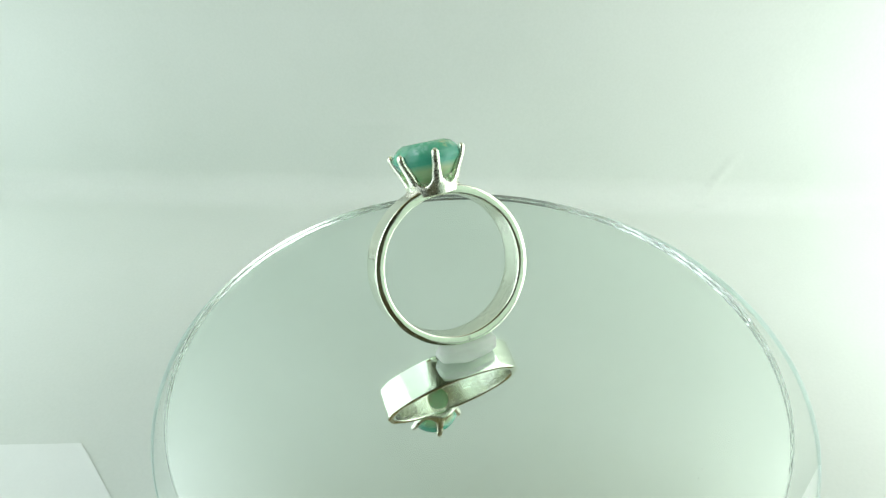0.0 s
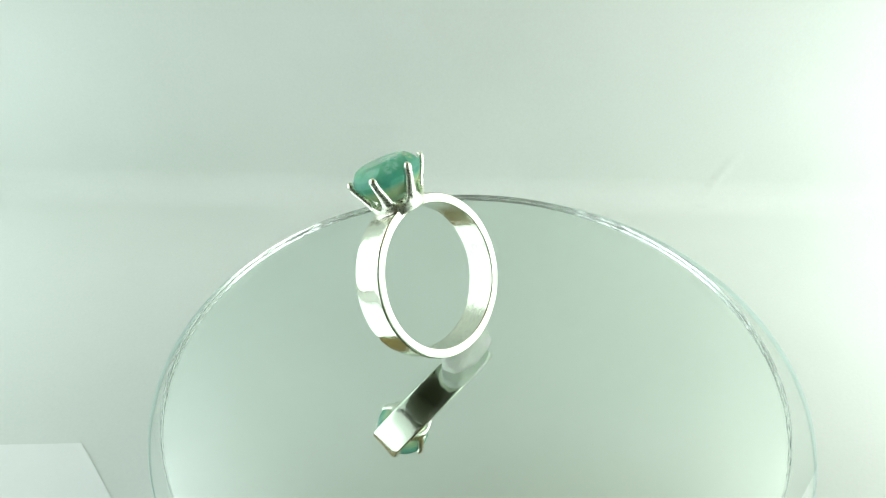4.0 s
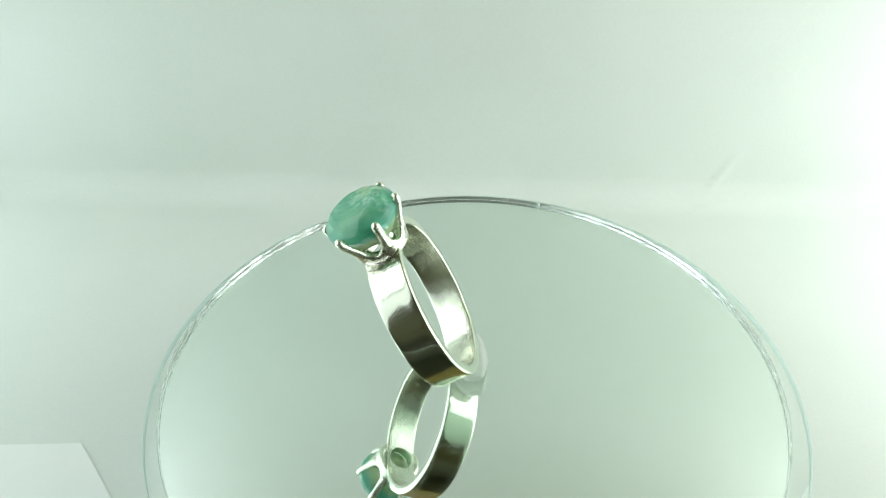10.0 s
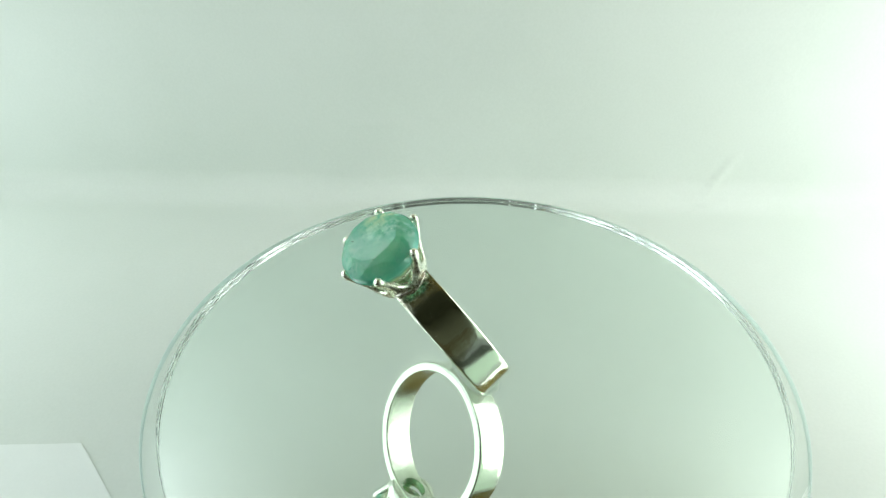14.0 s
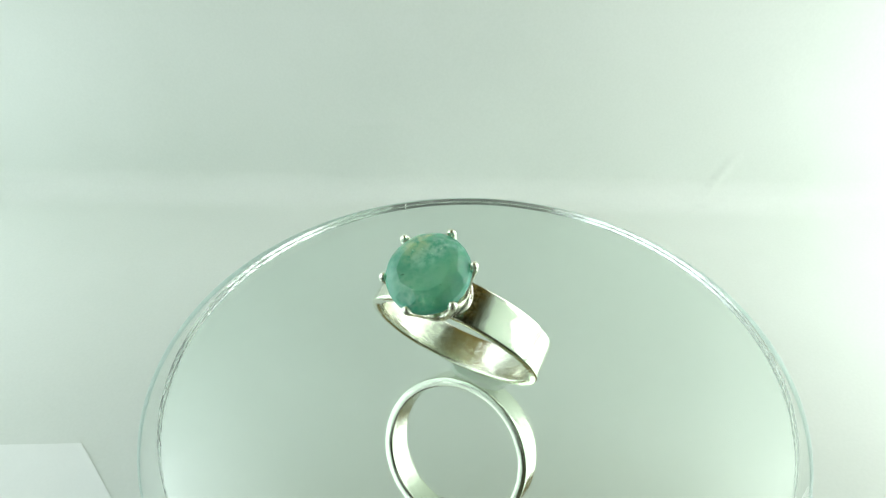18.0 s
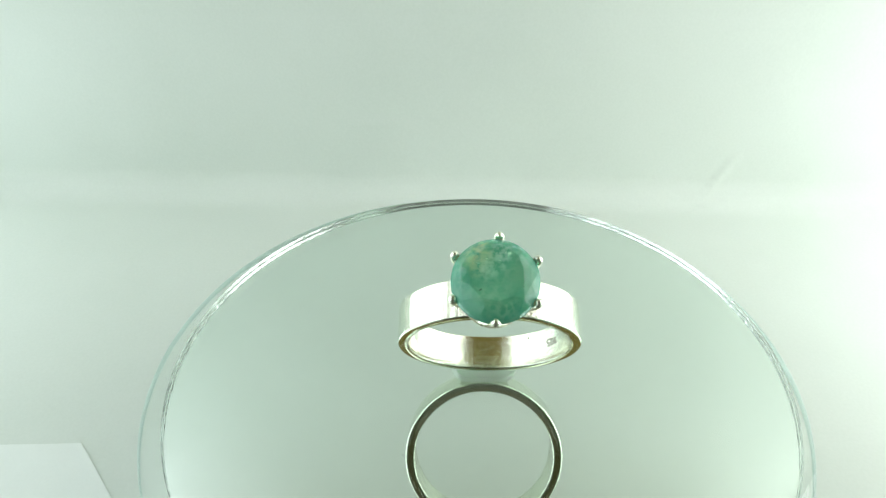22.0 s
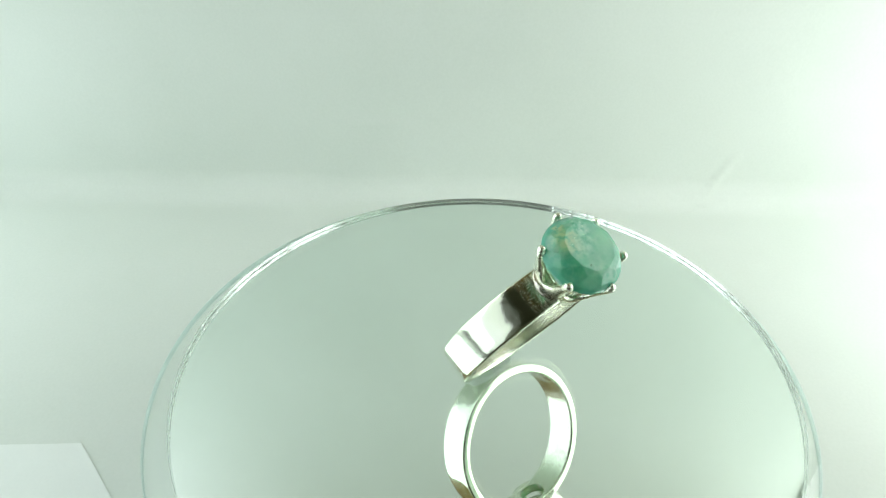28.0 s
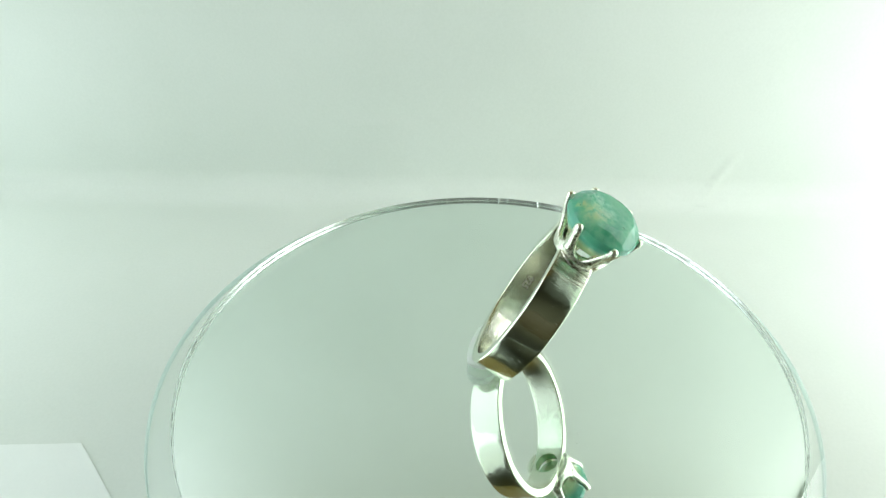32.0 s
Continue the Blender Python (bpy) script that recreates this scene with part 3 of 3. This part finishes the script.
def stone_bm():
    rnd = random.Random(11)
    bm = bmesh.new()
    for count, r, h, jr, jh, off in ((11, 2.70, 15.70, 0.16, 0.02, 0.1), (12, 3.36, 15.40, 0.07, 0.03, 0.45), (12, 3.92, 14.86, 0.04, 0.05, 0.2), (36, 4.165, 14.42, 0.004, 0.01, 0.3), (48, 4.25, 13.95, 0.01, 0.02, 0),
                                     (48, 4.25, 13.65, 0.01, 0.02, 0), (14, 3.60, 12.55, 0.06, 0.08, 0.3), (10, 2.75, 11.4, 0.08, 0.1, 0.0), (7, 1.35, 10.7, 0.1, 0.06, 0.2)):
        for i in range(count):
            a = 2 * math.pi * (i + off) / count + rnd.uniform(-0.05, 0.05)
            bm.verts.new(hp(a, r + rnd.uniform(-jr, jr), h + rnd.uniform(-jh, jh)))
    bmesh.ops.convex_hull(bm, input=list(bm.verts))
    loose = [v for v in bm.verts if not v.link_faces]
    bmesh.ops.delete(bm, geom=loose, context="VERTS")
    bmesh.ops.dissolve_limit(bm, angle_limit=radians(5), verts=list(bm.verts), edges=list(bm.edges))
    bmesh.ops.bevel(bm, geom=list(bm.edges), offset=0.05 * MM, segments=1, affect="EDGES")
    return bm


def inclusions_bm():
    """Thin pale feathers and cracks, most of them where they reach the flat top of the stone."""
    rnd = random.Random(21)
    bm = bmesh.new()
    for _ in range(40):
        a, r = rnd.gauss(2.9, 1.1), 3.0 * math.sqrt(rnd.random())
        c = hp(a, r, rnd.uniform(13.6, 15.2))
        turned = Euler((rnd.uniform(0, 6), rnd.uniform(0, 6), rnd.uniform(0, 6))).to_matrix()
        s, e = rnd.uniform(0.05, 0.26) * MM, rnd.uniform(0.25, 0.7)
        bm.faces.new([bm.verts.new(c + turned @ Vector((s * rnd.uniform(0.5, 1.2) * math.cos(q), s * e * rnd.uniform(0.4, 1.2) * math.sin(q), rnd.uniform(-0.1, 0.1) * s))) for q in (0, 0.9, 1.9, 2.9, 3.8, 4.8, 5.6)])
    for _ in range(6):
        u, v = rnd.gauss(-1.7, 0.5), rnd.gauss(-0.6, 1.0)
        if math.hypot(u, v) > 2.35:
            continue
        way, bend = rnd.gauss(0.15, 0.35), rnd.uniform(-0.8, 0.8)
        length, width = rnd.uniform(0.2, 0.6), rnd.uniform(0.015, 0.05)
        sides = []
        for j in range(7):
            f = j / 6
            d = way + bend * f + rnd.uniform(-0.25, 0.25)
            u, v = u + math.sin(d) * length / 6, v + math.cos(d) * length / 6
            w = width * math.sin(math.pi * min(0.95, max(0.05, f))) * rnd.uniform(0.6, 1.3)
            lift = 15.735 if math.hypot(u, v) < 2.5 else 15.60
            sides.append((bm.verts.new(rp(lift, u - w * math.cos(d), v + w * math.sin(d))), bm.verts.new(rp(lift - 0.004, u + w * math.cos(d), v - w * math.sin(d)))))
        for (p, q), (m, n) in zip(sides, sides[1:]):
            bm.faces.new((p, q, n, m))
    return bm


def specks_bm():
    """Dust and lint that has settled on the band."""
    rnd = random.Random(33)
    bm = bmesh.new()
    for k in range(190):
        phi = rnd.uniform(0.45, 2 * math.pi - 0.45)
        a = rnd.uniform(-1.9, 1.9)
        outer = k % 3 > 0
        r = (R_OUT + 0.02) if outer else (R_IN - 0.02)
        size = rnd.uniform(0.010, 0.030) * (1.7 if rnd.random() < 0.12 else 1.0)
        made = bmesh.ops.create_icosphere(bm, subdivisions=1, radius=size * MM)["verts"]
        long, spin = rnd.uniform(0.8, 2.2), rnd.uniform(0, 3)
        for v in made:
            x, y, z = v.co / MM
            x, y = x * long * math.cos(spin) - y * math.sin(spin), x * long * math.sin(spin) + y * math.cos(spin)
            q = phi + x / R_OUT
            v.co = rp((r + z * 0.5) * math.cos(q), a + y, (r + z * 0.5) * math.sin(q))
    return bm


def hallmark_bm(text, size):
    """The maker's fineness stamp, bent onto the inside of the band."""
    font = bpy.data.curves.new("stamp", "FONT")
    font.body, font.size, font.align_x, font.align_y = text, size, "CENTER", "CENTER"
    font.extrude, font.offset = 0.008, 0.03
    ob = bpy.data.objects.new("stamp", font)
    scene.collection.objects.link(ob)
    me = bpy.data.meshes.new_from_object(ob.evaluated_get(bpy.context.evaluated_depsgraph_get()))
    bm = bmesh.new()
    bm.from_mesh(me)
    bpy.data.objects.remove(ob)
    bpy.data.meshes.remove(me)
    phi0 = radians(121.4)
    for v in bm.verts:
        x, y, z = v.co
        phi = phi0 + x / R_IN
        r = R_IN - 0.035 - z
        v.co = rp(r * math.cos(phi), -0.15 + y, r * math.sin(phi))
    return bm


def build_ring():
    top = new("ring")
    tagged(top, "polished silver ring with a round cloudy green stone in six claws", "ring")
    band = part("band", band_bm(), worn_band(), top, "wide flat polished silver band")
    wear = band.data.attributes.new("wear", "FLOAT_VECTOR", "POINT")
    for v, slot in zip(band.data.vertices, wear.data):
        q = (v.co - rp(0, 0, 0)) / MM
        slot.vector = (10 * math.atan2(q.dot(V_AX), q.dot(N_AX)), math.hypot(q.dot(V_AX), q.dot(N_AX)), q.dot(U_AX))
    part("basket", basket_bm(), CAST, top)
    for way in (-1, 1):
        part("solder_seam", solder_bm(way), SOLDER, top, "rough grey solder between head and band")
    for angle, shift in TIPS.items():
        part("claw", claw_bm(angle, shift), CAST, top)
    shift = Vector((1.1, 1.1, 1.1)) * MM
    cloud_stone(STONE, [(rp(15.2, 0.9, -2.9) + shift, 0.0017, (0.05, 0.40, 0.27), 600.0, 0.30, 0.60),
                        (rp(15.2, 0.6, 2.4) + shift, 0.0026, (0.24, 0.62, 0.42), 500.0, 0.30, 0.65),
                        (rp(15.5, -1.6, -1.7) + shift, 0.0023, (0.62, 0.82, 0.52), 1500.0, 0.34, 0.62),
                        (rp(15.6, -2.2, 0.6) + shift, 0.0013, (0.66, 0.97, 0.88), 1500.0, 0.36, 0.58),
                        (rp(15.6, -0.8, -0.4) + shift, 0.0016, (0.48, 0.90, 0.75), 1500.0, 0.38, 0.62),
                        (rp(14.9, -3.2, -1.4) + shift, 0.0010, (0.74, 0.80, 0.44), 1900.0, 0.44, 0.60),
                        (rp(14.8, -3.2, 1.8) + shift, 0.0010, (0.55, 0.90, 0.88), 1500.0, 0.45, 0.62)], N_AX, rp(13.05, 0, 0).dot(N_AX))
    stone = part("stone", stone_bm(), STONE, top, "round faceted cloudy green gemstone", smooth=False)
    tagged(part("inclusions", inclusions_bm(), VEIL, stone, "pale flakes inside the green stone", smooth=False), kind="stuff")
    tagged(part("dust_specks", specks_bm(), DUST, band, "pale dust specks on the silver band"), kind="stuff")
    part("hallmark", hallmark_bm("925", 1.25), STAMP, band, "stamped number inside the band", smooth=False)
    # a second, worn stamp: nothing but short marks is left of it
    rnd = random.Random(17)
    marks = bmesh.new()
    for _ in range(16):
        phi, a = radians(rnd.uniform(133, 145)), rnd.uniform(-0.3, 1.1)
        w, l = rnd.uniform(0.02, 0.05), rnd.uniform(0.05, 0.16)
        made = bmesh.ops.create_cube(marks, size=1.0)["verts"]
        for v in made:
            q = phi + v.co.x * l / R_IN
            r = R_IN - 0.045 + v.co.z * 0.05
            v.co = rp(r * math.cos(q), a + v.co.y * w, r * math.sin(q))
    part("worn_stamp", marks, STAMP, band, "worn stamp marks inside the band", smooth=False)
    pit = bmesh.new()
    bmesh.ops.create_icosphere(pit, subdivisions=2, radius=0.13 * MM)
    phi = radians(144.4)
    bmesh.ops.translate(pit, verts=pit.verts, vec=rp(R_IN * math.cos(phi), -1.34, R_IN * math.sin(phi)))
    part("casting_pit", pit, STAMP, band)
    return top


ring = build_ring()


# ---- the lump of wax that holds the ring ----
def build_wax():
    back = Vector((-U_AX.x, -U_AX.y, 0)).normalized()
    across = Vector((V_AX.x, V_AX.y, 0)).normalized()
    bm = bmesh.new()
    bmesh.ops.create_icosphere(bm, subdivisions=5, radius=1.0)
    for v in bm.verts:
        c = v.co.copy()
        g = lambda q, e: math.copysign(abs(q) ** e, q)
        lump = 1 + 0.10 * noise.noise(c * 1.6 + Vector((3, 1, 0))) + 0.04 * noise.noise(c * 4)
        x, y = g(c.x, 0.8) * 4.2 * lump, g(c.y, 0.9) * 2.1 * lump
        z = max(GLASS_TOP + 0.01, c.z * 1.75 * lump + 0.15)
        v.co = across * (x * MM) + back * ((y + 0.75) * MM) + Vector((0, 0, z * MM))
    ob = part("wax_lump", bm, WAX)
    ob.visible_shadow = False
    return tagged(ob, "translucent whitish wax lump holding the ring upright on the mirror", "wax")


wax = build_wax()


# ---- dust on the glass ----
def build_dust():
    rnd = random.Random(5)
    bm = bmesh.new()
    for _ in range(26):
        a, r = rnd.uniform(0, 2 * math.pi), 38 * math.sqrt(rnd.random())
        s = rnd.uniform(0.03, 0.10)
        made = bmesh.ops.create_icosphere(bm, subdivisions=1, radius=s * MM)["verts"]
        turned = Matrix.Rotation(rnd.uniform(0, 3), 4, "Z") @ Matrix.Diagonal((rnd.uniform(0.7, 2.4), 0.7, 0.4, 1))
        bmesh.ops.transform(bm, matrix=Matrix.Translation((r * MM * math.cos(a), r * MM * math.sin(a), (GLASS_TOP + 0.4 * s) * MM)) @ turned, verts=made)
    return tagged(part("dust", bm, DUST), "scattered pale dust specks on the mirror glass", "dust", kind="stuff")


dust = build_dust()


# ---- what turns ----
def motions():
    times = [CLIP * i / 64 for i in range(65)]

    def rows(base):
        return [(t, Matrix.Rotation(radians(turn(t)), 4, "Z") @ Matrix.Translation(base)) for t in times]

    walk(ring, rows(FOOT))
    walk(wax, rows(FOOT))
    walk(mirror, rows(Vector((0, 0, 0))))
    walk(plate, rows(Vector((0, 0, 0))))
    walk(dust, rows(Vector((0, 0, 0))))
    walk(platter, rows(Vector((0, 0, 0))))


motions()
